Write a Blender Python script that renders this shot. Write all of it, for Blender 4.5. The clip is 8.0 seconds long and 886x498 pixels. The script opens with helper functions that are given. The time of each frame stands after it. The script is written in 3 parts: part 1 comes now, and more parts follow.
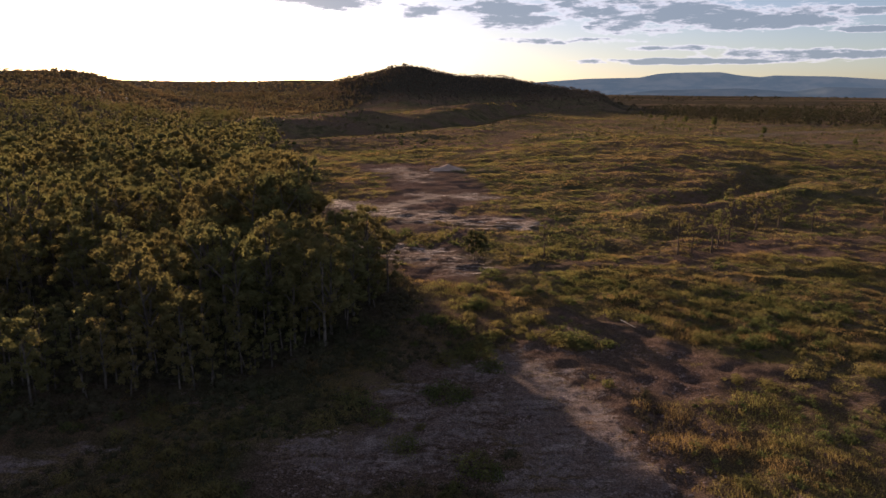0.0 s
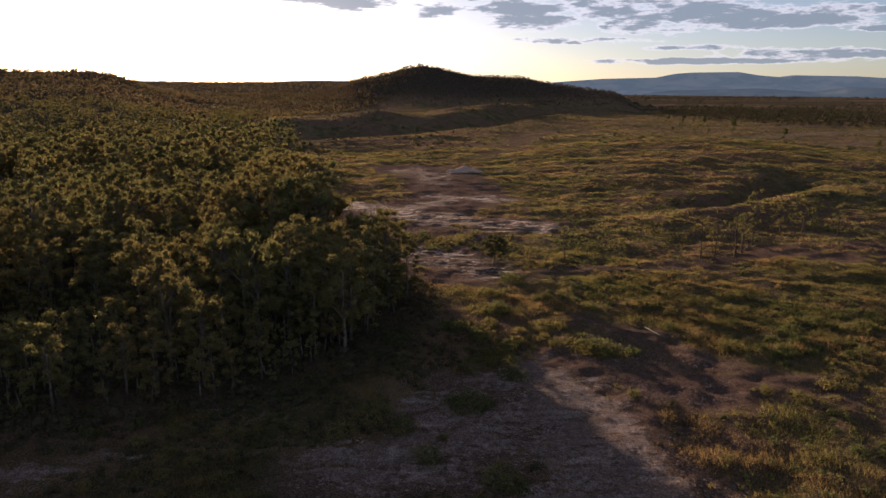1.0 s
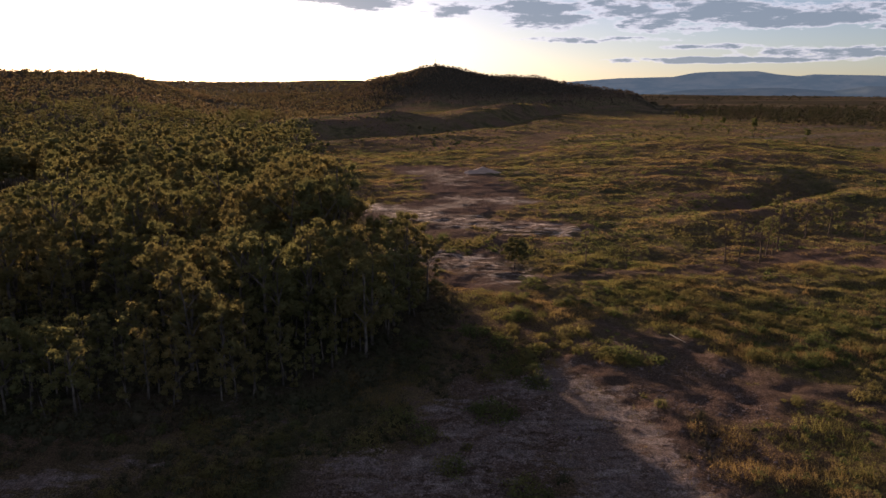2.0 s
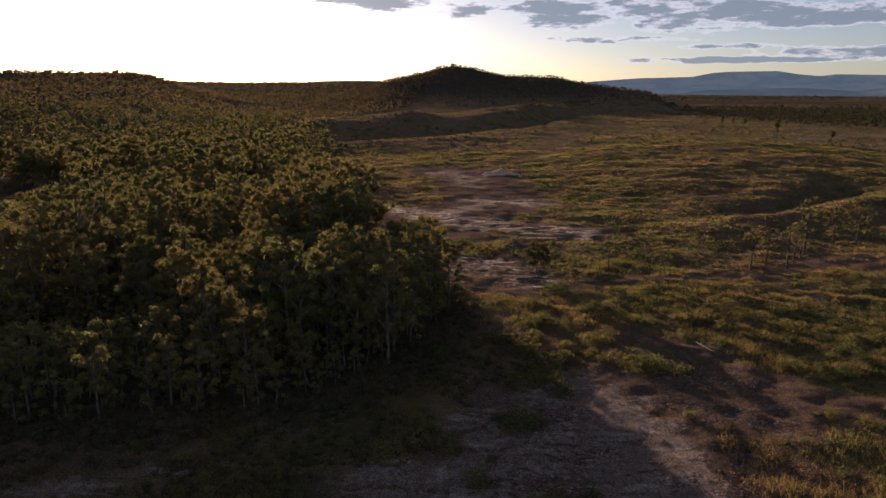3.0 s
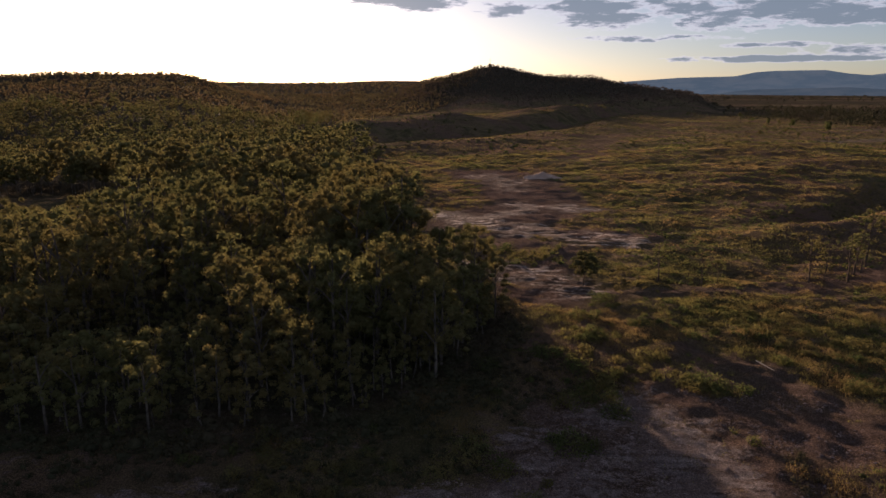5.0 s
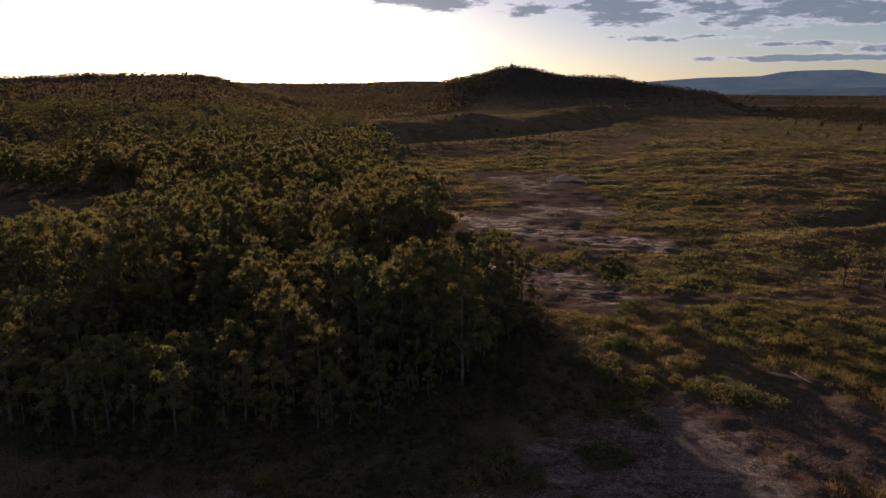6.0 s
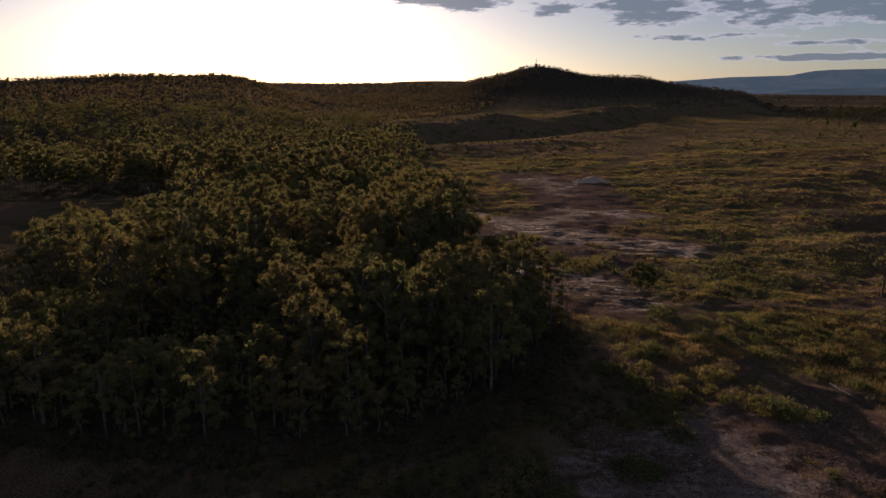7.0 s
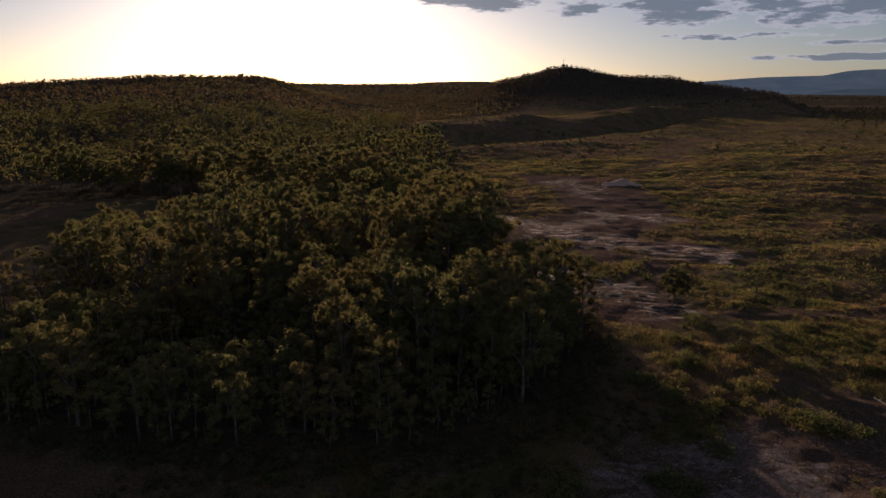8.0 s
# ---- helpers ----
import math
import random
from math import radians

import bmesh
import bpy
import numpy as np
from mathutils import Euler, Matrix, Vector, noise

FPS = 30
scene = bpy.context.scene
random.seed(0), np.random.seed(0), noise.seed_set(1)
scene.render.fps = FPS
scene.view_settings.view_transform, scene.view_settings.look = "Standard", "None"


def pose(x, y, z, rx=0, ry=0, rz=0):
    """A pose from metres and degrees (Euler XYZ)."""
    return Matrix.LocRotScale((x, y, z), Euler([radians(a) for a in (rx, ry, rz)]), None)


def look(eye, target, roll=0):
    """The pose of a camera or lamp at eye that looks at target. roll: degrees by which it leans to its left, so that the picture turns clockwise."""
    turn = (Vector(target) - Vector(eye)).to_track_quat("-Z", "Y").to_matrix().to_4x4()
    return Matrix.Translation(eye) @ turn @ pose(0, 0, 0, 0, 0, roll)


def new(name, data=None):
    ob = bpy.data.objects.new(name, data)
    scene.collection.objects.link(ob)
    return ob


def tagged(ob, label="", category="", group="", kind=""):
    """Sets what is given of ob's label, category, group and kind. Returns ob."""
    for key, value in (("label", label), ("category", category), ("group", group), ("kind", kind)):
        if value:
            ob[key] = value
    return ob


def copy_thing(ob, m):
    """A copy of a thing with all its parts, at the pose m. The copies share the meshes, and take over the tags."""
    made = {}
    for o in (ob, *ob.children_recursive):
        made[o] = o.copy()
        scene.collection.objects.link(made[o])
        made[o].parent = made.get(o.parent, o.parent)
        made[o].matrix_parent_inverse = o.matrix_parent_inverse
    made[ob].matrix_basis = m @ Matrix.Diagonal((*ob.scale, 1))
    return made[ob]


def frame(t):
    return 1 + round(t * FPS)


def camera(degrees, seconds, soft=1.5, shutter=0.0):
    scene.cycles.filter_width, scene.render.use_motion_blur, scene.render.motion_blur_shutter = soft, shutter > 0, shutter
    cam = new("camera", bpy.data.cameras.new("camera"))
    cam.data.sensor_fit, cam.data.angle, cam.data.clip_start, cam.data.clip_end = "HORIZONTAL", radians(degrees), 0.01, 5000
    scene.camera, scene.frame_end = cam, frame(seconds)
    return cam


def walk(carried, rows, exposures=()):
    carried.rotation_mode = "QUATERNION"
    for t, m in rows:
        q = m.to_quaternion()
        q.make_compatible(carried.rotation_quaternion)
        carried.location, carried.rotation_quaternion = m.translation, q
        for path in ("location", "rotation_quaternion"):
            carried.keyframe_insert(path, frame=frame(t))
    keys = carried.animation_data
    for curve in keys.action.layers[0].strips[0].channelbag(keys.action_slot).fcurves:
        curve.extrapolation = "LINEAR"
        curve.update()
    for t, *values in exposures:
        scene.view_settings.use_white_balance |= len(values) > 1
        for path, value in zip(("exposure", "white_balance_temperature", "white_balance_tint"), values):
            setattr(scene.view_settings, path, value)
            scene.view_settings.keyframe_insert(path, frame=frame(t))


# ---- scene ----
cam = camera(68.0, 8.0, soft=1.5)
PATH = [
    (0, (0.238, -1.786, 30.647), (0.310, 0.157, 30.180), 0.61),
    (0.5, (-0.198, -1.221, 30.844), (-0.147, 0.723, 30.376), 0.59),
    (1, (-0.640, -0.663, 31.044), (-0.611, 1.281, 30.577), 0.57),
    (1.5, (-1.090, -0.113, 31.250), (-1.083, 1.831, 30.781), 0.55),
    (3, (-2.471, 1.479, 31.886), (-2.535, 3.423, 31.417), 0.50),
    (3.5, (-2.941, 1.990, 32.104), (-3.029, 3.932, 31.634), 0.48),
    (4, (-3.413, 2.489, 32.324), (-3.527, 4.429, 31.854), 0.46),
    (4.5, (-3.889, 2.976, 32.546), (-4.030, 4.915, 32.076), 0.44),
    (6, (-5.323, 4.358, 33.216), (-5.552, 6.289, 32.746), 0.38),
    (6.5, (-5.801, 4.791, 33.441), (-6.063, 6.717, 32.971), 0.36),
    (7, (-6.279, 5.209, 33.665), (-6.575, 7.130, 33.194), 0.34),
    (7.5, (-6.755, 5.611, 33.888), (-7.087, 7.526, 33.417), 0.32),
    (8, (-7.228, 5.997, 34.109), (-7.598, 7.905, 33.639), 0.30),
]
walk(cam, [(t, look(eye, target, roll)) for t, eye, target, roll in PATH],
     [(0, 1.76, 6200, 35), (3, 1.5, 6150, 35), (6, 1.16, 6050, 35), (8, 0.72, 6000, 35)])


# ---- light ----
SUN_AZ, SUN_EL = radians(23.0), radians(7.3)          # to the left of +y, above the horizon
TO_SUN = Vector((-math.sin(SUN_AZ) * math.cos(SUN_EL), math.cos(SUN_AZ) * math.cos(SUN_EL), math.sin(SUN_EL)))
lamp = bpy.data.lights.new("sun", "SUN")
lamp.energy, lamp.angle, lamp.color = 5.0, radians(0.9), (1.0, 0.75, 0.45)
new("sun", lamp).matrix_world = look(TO_SUN * 200, (0, 0, 0))


class Nodes:
    """A short way to write node trees."""

    def __init__(self, tree):
        self.tree = tree
        tree.nodes.clear()

    def add(self, kind, inputs=(), **settings):
        node = self.tree.nodes.new(kind)
        for key, value in settings.items():
            setattr(node, key, value)
        for key, value in dict(inputs).items():
            socket = node.inputs[key]
            if isinstance(value, bpy.types.NodeSocket):
                self.tree.links.new(value, socket)
            else:
                socket.default_value = value
        return node

    def math(self, op, a, b=0.0, c=0.0, clamp=False):
        return self.add("ShaderNodeMath", {0: a, 1: b, 2: c}, operation=op, use_clamp=clamp).outputs[0]

    def mix(self, fac, a, b, blend="MIX"):
        return self.add("ShaderNodeMix", {0: fac, 6: a, 7: b}, data_type="RGBA", blend_type=blend).outputs[2]

    def noise(self, vector, scale, detail=3.0, rough=0.55):
        return self.add("ShaderNodeTexNoise", {"Vector": vector, "Scale": scale, "Detail": detail, "Roughness": rough}).outputs[0]

    def ramp(self, value, lo, hi, a=0.0, b=1.0):
        return self.add("ShaderNodeMapRange", {0: value, 1: lo, 2: hi, 3: a, 4: b}, interpolation_type="SMOOTHSTEP").outputs[0]


def rgb(r, g, b):
    return (r, g, b, 1.0)


# The sky: clear at dusk, with a bank of flat grey clouds beyond the hill.
world = bpy.data.worlds.new("sky")
scene.world = world
world.use_nodes = True
N = Nodes(world.node_tree)
sky = N.add("ShaderNodeTexSky", sky_type="NISHITA", sun_disc=False, sun_elevation=SUN_EL, sun_rotation=-SUN_AZ,
            air_density=0.75, dust_density=0.6, ozone_density=1.0)
way = N.add("ShaderNodeTexCoord").outputs["Generated"]
xyz = N.add("ShaderNodeSeparateXYZ", {0: way}).outputs
az = N.math("MULTIPLY", N.math("ARCTAN2", N.math("MULTIPLY", xyz[0], -1.0), xyz[1]), 57.2958)
el = N.math("MULTIPLY", N.math("ARCSINE", xyz[2]), 57.2958)
flat = N.add("ShaderNodeCombineXYZ", {0: N.math("MULTIPLY", az, 0.24), 1: N.math("MULTIPLY", el, 1.0), 2: 3.1}).outputs[0]
puff = N.noise(flat, 1.1, 6.0, 0.6)
fine = N.noise(flat, 3.6, 6.0, 0.65)
# azimuth, elevation, half width, half height, of the cloud banks in degrees
BANKS = [(8.0, 7.2, 4.6, 0.75), (0.0, 6.6, 2.4, 0.55), (-7.5, 6.3, 4.6, 1.15), (-17.0, 6.2, 8.0, 1.3), (-26.0, 5.6, 6.5, 0.8), (-33.5, 5.75, 3.0, 0.3),
         (-11.0, 4.1, 5.5, 0.28), (-20.5, 3.5, 3.0, 0.2), (-30.5, 2.95, 7.0, 0.42), (-22.0, 2.5, 9.0, 0.22), (-14.0, 8.3, 20.0, 1.2), (-34.0, 4.6, 3.0, 0.2)]
cover = None
for a, e, wa, we in BANKS:
    da = N.math("DIVIDE", N.math("SUBTRACT", az, a), wa)
    de = N.math("DIVIDE", N.math("SUBTRACT", el, e), we)
    one = N.math("SUBTRACT", 1.0, N.math("ADD", N.math("MULTIPLY", da, da), N.math("MULTIPLY", de, de)))
    cover = one if cover is None else N.math("MAXIMUM", cover, one)
# Unseen cloud cover overhead, added to set how strong the fill light is.
overhead_fill = N.ramp(el, 9.0, 14.0, -2.0, -0.2)
cover = N.math("MAXIMUM", N.math("MAXIMUM", cover, overhead_fill), -2.0)
body = N.math("ADD", N.math("ADD", N.math("MULTIPLY", cover, 0.7), 0.3), N.math("MULTIPLY", N.math("SUBTRACT", puff, 0.5), 4.2))
body = N.math("ADD", body, N.math("MULTIPLY", N.math("SUBTRACT", fine, 0.5), 2.0))
dense = N.ramp(body, -0.1, 0.5)
grey = N.mix(N.ramp(body, 0.0, 0.8), rgb(0.86, 0.9, 0.85), rgb(0.20, 0.27, 0.29))
SKY = 0.035
air = N.add("ShaderNodeBackground", {"Color": N.mix(1.0, N.add("ShaderNodeHueSaturation", {"Saturation": 0.92, "Color": sky.outputs[0]}).outputs[0], rgb(0.93, 1.03, 1.06), "MULTIPLY"), "Strength": SKY})
cloud = N.add("ShaderNodeBackground", {"Color": grey, "Strength": 0.37})
both = N.add("ShaderNodeMixShader", {0: N.math("MULTIPLY", dense, 0.85), 1: air.outputs[0], 2: cloud.outputs[0]})
N.add("ShaderNodeOutputWorld", {0: both.outputs[0]})


# ---- materials ----
def material(name):
    mat = bpy.data.materials.new(name)
    mat.use_nodes = True
    return mat, Nodes(mat.node_tree)


def leaf_material(name, dark, light, dry, patch=0.06, lets_light=0.45):
    """Leaves: diffuse and translucent, varied from leaf to leaf and over wide patches."""
    mat, n = material(name)
    geo = n.add("ShaderNodeNewGeometry")
    info = n.add("ShaderNodeObjectInfo")
    wide = n.ramp(n.noise(geo.outputs["Position"], patch, 4.0, 0.6), 0.45, 0.585)
    colour = n.mix(geo.outputs["Random Per Island"], rgb(*dark), rgb(*light))
    colour = n.mix(n.math("MULTIPLY", wide, 0.8), colour, rgb(*dry))
    colour = n.mix(n.math("MULTIPLY", info.outputs["Random"], 0.35), colour, rgb(*[c * 0.55 for c in dark]))
    skin = n.add("ShaderNodeBsdfPrincipled", {"Base Color": colour, "Roughness": 0.9, "Specular IOR Level": 0.0})
    glow = n.add("ShaderNodeBsdfTranslucent", {"Color": n.mix(1.0, colour, rgb(1.0, 0.95, 0.72), "MULTIPLY")})
    out = n.add("ShaderNodeMixShader", {0: lets_light, 1: skin.outputs[0], 2: glow.outputs[0]})
    n.add("ShaderNodeOutputMaterial", {0: out.outputs[0]})
    return mat


def solid_material(name, a, b, scale, rough=0.9, bump=0.4, reach=0.05):
    """A matt surface of two colours, with grain at two scales."""
    mat, n = material(name)
    pos = n.add("ShaderNodeNewGeometry").outputs["Position"]
    big, small = n.noise(pos, scale, 4.0), n.noise(pos, scale * 7, 4.0)
    colour = n.mix(n.ramp(big, 0.35, 0.65), rgb(*a), rgb(*b))
    colour = n.mix(n.math("MULTIPLY", small, 0.5), colour, rgb(*[c * 0.5 for c in a]))
    relief = n.add("ShaderNodeBump", {"Height": small, "Strength": bump, "Distance": reach})
    skin = n.add("ShaderNodeBsdfPrincipled", {"Base Color": colour, "Roughness": rough, "Specular IOR Level": 0.02, "Normal": relief.outputs[0]})
    n.add("ShaderNodeOutputMaterial", {0: skin.outputs[0]})
    return mat


def ground_material():
    mat, n = material("dry_ground")
    pos = n.add("ShaderNodeNewGeometry").outputs["Position"]
    bare = n.add("ShaderNodeAttribute", attribute_name="bare").outputs["Fac"]
    red = n.add("ShaderNodeAttribute", attribute_name="red").outputs["Fac"]
    wide, mid, small = n.noise(pos, 0.018, 4.0), n.noise(pos, 0.11, 5.0, 0.65), n.noise(pos, 1.3, 5.0, 0.65)
    grass = n.mix(n.ramp(mid, 0.38, 0.62), rgb(0.07, 0.07, 0.034), rgb(0.175, 0.14, 0.07))
    grass = n.mix(n.ramp(wide, 0.42, 0.6), grass, rgb(0.155, 0.105, 0.072))
    soil = n.mix(n.ramp(small, 0.3, 0.7), rgb(0.095, 0.064, 0.056), rgb(0.17, 0.121, 0.108))
    grass = n.mix(n.ramp(n.math("ADD", small, n.math("MULTIPLY", mid, 0.6)), 0.82, 1.0), grass, soil)
    pale = n.mix(n.ramp(small, 0.3, 0.7), rgb(0.09, 0.071, 0.069), rgb(0.19, 0.155, 0.15))
    scour = n.noise(n.add("ShaderNodeVectorMath", {0: pos, 1: (0.16, 0.7, 1.0)}, operation="MULTIPLY").outputs[0], 0.8, 6.0, 0.68)
    pale = n.mix(n.ramp(scour, 0.53, 0.63, 0.0, 0.85), pale, rgb(0.255, 0.215, 0.20))
    pale = n.mix(n.ramp(scour, 0.36, 0.46, 0.75, 0.0), pale, rgb(0.085, 0.058, 0.056))
    pale = n.mix(n.ramp(n.noise(pos, 0.23, 5.0, 0.65), 0.46, 0.58, 0.0, 0.75), pale, n.mix(small, rgb(0.085, 0.058, 0.05), rgb(0.15, 0.105, 0.09)))
    # Whitened streaks: pale soil, with grazing sun on its ridges painted in.
    lit_scour = n.add("ShaderNodeAttribute", attribute_name="lit_scour").outputs["Fac"]
    scour_streak = n.noise(n.add("ShaderNodeVectorMath", {0: pos, 1: (0.35, 0.75, 1.0)}, operation="MULTIPLY").outputs[0], 0.5, 6.0, 0.7)
    pale = n.mix(n.math("MULTIPLY", lit_scour, n.ramp(scour_streak, 0.47, 0.56)), pale, rgb(0.56, 0.45, 0.38))
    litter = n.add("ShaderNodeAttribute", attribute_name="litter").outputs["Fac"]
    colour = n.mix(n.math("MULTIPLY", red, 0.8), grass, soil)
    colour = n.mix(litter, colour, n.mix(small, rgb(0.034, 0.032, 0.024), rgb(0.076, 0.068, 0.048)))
    open_soil = n.ramp(n.math("ADD", bare, n.math("ADD", n.math("MULTIPLY", n.math("SUBTRACT", small, 0.5), 1.6), n.math("MULTIPLY", n.math("SUBTRACT", n.noise(n.add("ShaderNodeVectorMath", {0: pos, 1: (0.3, 1.3, 1.0)}, operation="MULTIPLY").outputs[0], 0.6, 6.0, 0.7), 0.5), 3.0))), 0.35, 0.9)
    colour = n.mix(open_soil, colour, pale)
    speck = n.noise(pos, 6.0, 6.0, 0.75)
    colour = n.mix(n.ramp(speck, 0.42, 0.62, 0.72, 0.0), colour, rgb(0.022, 0.018, 0.013))
    relief = n.add("ShaderNodeBump", {"Height": n.math("ADD", small, n.math("MULTIPLY", speck, 1.6)), "Strength": n.ramp(open_soil, 0.0, 1.0, 1.0, 0.55), "Distance": 0.3})
    skin = n.add("ShaderNodeBsdfPrincipled", {"Base Color": colour, "Roughness": 0.9, "Specular IOR Level": n.math("MULTIPLY", open_soil, 0.07), "Normal": relief.outputs[0]})
    n.add("ShaderNodeOutputMaterial", {0: skin.outputs[0]})
    return mat


GROUND = ground_material()
GUM = leaf_material("gum_leaves", (0.105, 0.11, 0.05), (0.155, 0.153, 0.065), (0.16, 0.13, 0.058), 0.05, 0.52)
FAR_GUM = leaf_material("far_gum_leaves", (0.10, 0.088, 0.052), (0.15, 0.125, 0.068), (0.15, 0.105, 0.065), 0.02, 0.55)
SHRUB = leaf_material("shrub_leaves", (0.042, 0.056, 0.026), (0.125, 0.145, 0.055), (0.17, 0.14, 0.06), 0.07, 0.5)
# Dark leaf tone of the far woods; forest scrub takes it as painted shade.
DARK_AND_SHADED = leaf_material("dark_and_shaded_leaves", (0.035, 0.04, 0.024), (0.075, 0.073, 0.042), (0.07, 0.056, 0.04), 0.02, 0.25)
# Hill leaves: paler and redder, with the distance haze put into their colour.
HAZED_GUM = leaf_material("hazed_hill_leaves", (0.085, 0.068, 0.054), (0.13, 0.104, 0.08), (0.12, 0.088, 0.07), 0.01, 0.22)
GRASS = leaf_material("grass_blades", (0.075, 0.078, 0.034), (0.215, 0.195, 0.075), (0.21, 0.142, 0.075), 0.06, 0.64)
SCRUB = leaf_material("scrub_leaves", (0.045, 0.06, 0.026), (0.14, 0.155, 0.058), (0.165, 0.125, 0.06), 0.05, 0.5)
STRAW = leaf_material("dead_straw", (0.09, 0.06, 0.045), (0.19, 0.135, 0.095), (0.12, 0.08, 0.06), 0.2, 0.3)
BARK = solid_material("grey_bark", (0.06, 0.051, 0.044), (0.15, 0.13, 0.11), 1.2)
DARK_BARK = solid_material("dark_bark", (0.06, 0.045, 0.035), (0.11, 0.085, 0.065), 1.5)
DEAD = solid_material("bleached_wood", (0.40, 0.34, 0.27), (0.55, 0.48, 0.40), 3.0)
SPOIL = solid_material("pale_spoil", (0.30, 0.22, 0.175), (0.40, 0.305, 0.25), 0.4, 0.95, 0.8, 0.2)
STEEL = solid_material("galvanised_steel", (0.30, 0.30, 0.30), (0.42, 0.42, 0.42), 2.0, 0.5, 0.1)


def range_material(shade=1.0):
    """Distant range, with the blue haze of the air painted into colour and glow."""
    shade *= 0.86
    mat, n = material("hazed_range")
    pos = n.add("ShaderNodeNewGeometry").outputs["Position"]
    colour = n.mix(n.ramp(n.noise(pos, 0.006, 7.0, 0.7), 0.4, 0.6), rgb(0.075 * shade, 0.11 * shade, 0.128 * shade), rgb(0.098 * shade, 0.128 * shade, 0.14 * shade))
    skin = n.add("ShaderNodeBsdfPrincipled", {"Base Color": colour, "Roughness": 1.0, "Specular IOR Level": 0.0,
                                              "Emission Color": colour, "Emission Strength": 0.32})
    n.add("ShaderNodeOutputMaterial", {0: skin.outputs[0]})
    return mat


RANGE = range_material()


# ---- the lie of the land ----
def lattice(i, j, seed):
    v = np.sin(i * 127.1 + j * 311.7 + seed * 74.7) * 43758.5453
    return v - np.floor(v)


def value_noise(x, y, size, seed):
    x, y = np.asarray(x, float) / size, np.asarray(y, float) / size
    i, j = np.floor(x), np.floor(y)
    u, v = x - i, y - j
    u, v = u * u * (3 - 2 * u), v * v * (3 - 2 * v)
    a = lattice(i, j, seed) * (1 - u) + lattice(i + 1, j, seed) * u
    b = lattice(i, j + 1, seed) * (1 - u) + lattice(i + 1, j + 1, seed) * u
    return a * (1 - v) + b * v


def fbm(x, y, size, seed, octaves=4):
    total, amp, norm = 0.0, 1.0, 0.0
    for k in range(octaves):
        total, norm = total + amp * value_noise(x, y, size, seed + k * 3), norm + amp
        amp, size = amp * 0.5, size * 0.47
    return total / norm


def step(lo, hi, v):
    u = np.clip((v - lo) / (hi - lo), 0, 1)
    return u * u * (3 - 2 * u)


def along(x, y, points):
    """The distance to a line through the points, and how far along it (0 to 1)."""
    best, place = np.full(np.shape(x), 1e9), np.zeros(np.shape(x))
    for k, ((ax, ay), (bx, by)) in enumerate(zip(points, points[1:])):
        dx, dy = bx - ax, by - ay
        t = np.clip(((x - ax) * dx + (y - ay) * dy) / (dx * dx + dy * dy), 0, 1)
        d = np.hypot(x - ax - t * dx, y - ay - t * dy)
        place = np.where(d < best, (k + t) / (len(points) - 1), place)
        best = np.minimum(best, d)
    return best, place


# kind of flank, distance of the crest, depth of the near and far flank, azimuths to the left and the crest's elevations in degrees
HILLS = [
    ("peaked", 1500, 560, 500, [-17, -15, -9.9, -7.5, -2.8, -0.2, 1.3, 2.4, 4.8, 6.9, 9], [-1.1, -0.1, 0.55, 0.98, 1.22, 1.75, 1.88, 1.6, 0.66, -0.1, -1.1]),
    ("even", 1150, 760, 400, [19.5, 22.4, 23.6, 24.5, 25.6, 26.8, 29, 32.5, 35.5, 39.5, 43, 46, 60], [-1.4, -0.5, 0.0, 0.3, 0.58, 0.72, 0.73, 0.75, 0.64, 0.42, 0.0, -0.3, -1.4]),
    ("even", 2300, 1300, 700, [-4, 3, 7, 10, 15, 19, 23, 30, 46, 60], [-0.8, -0.5, 0.42, 0.62, 0.52, 0.45, 0.5, 0.4, 0.3, 0.2]),
]


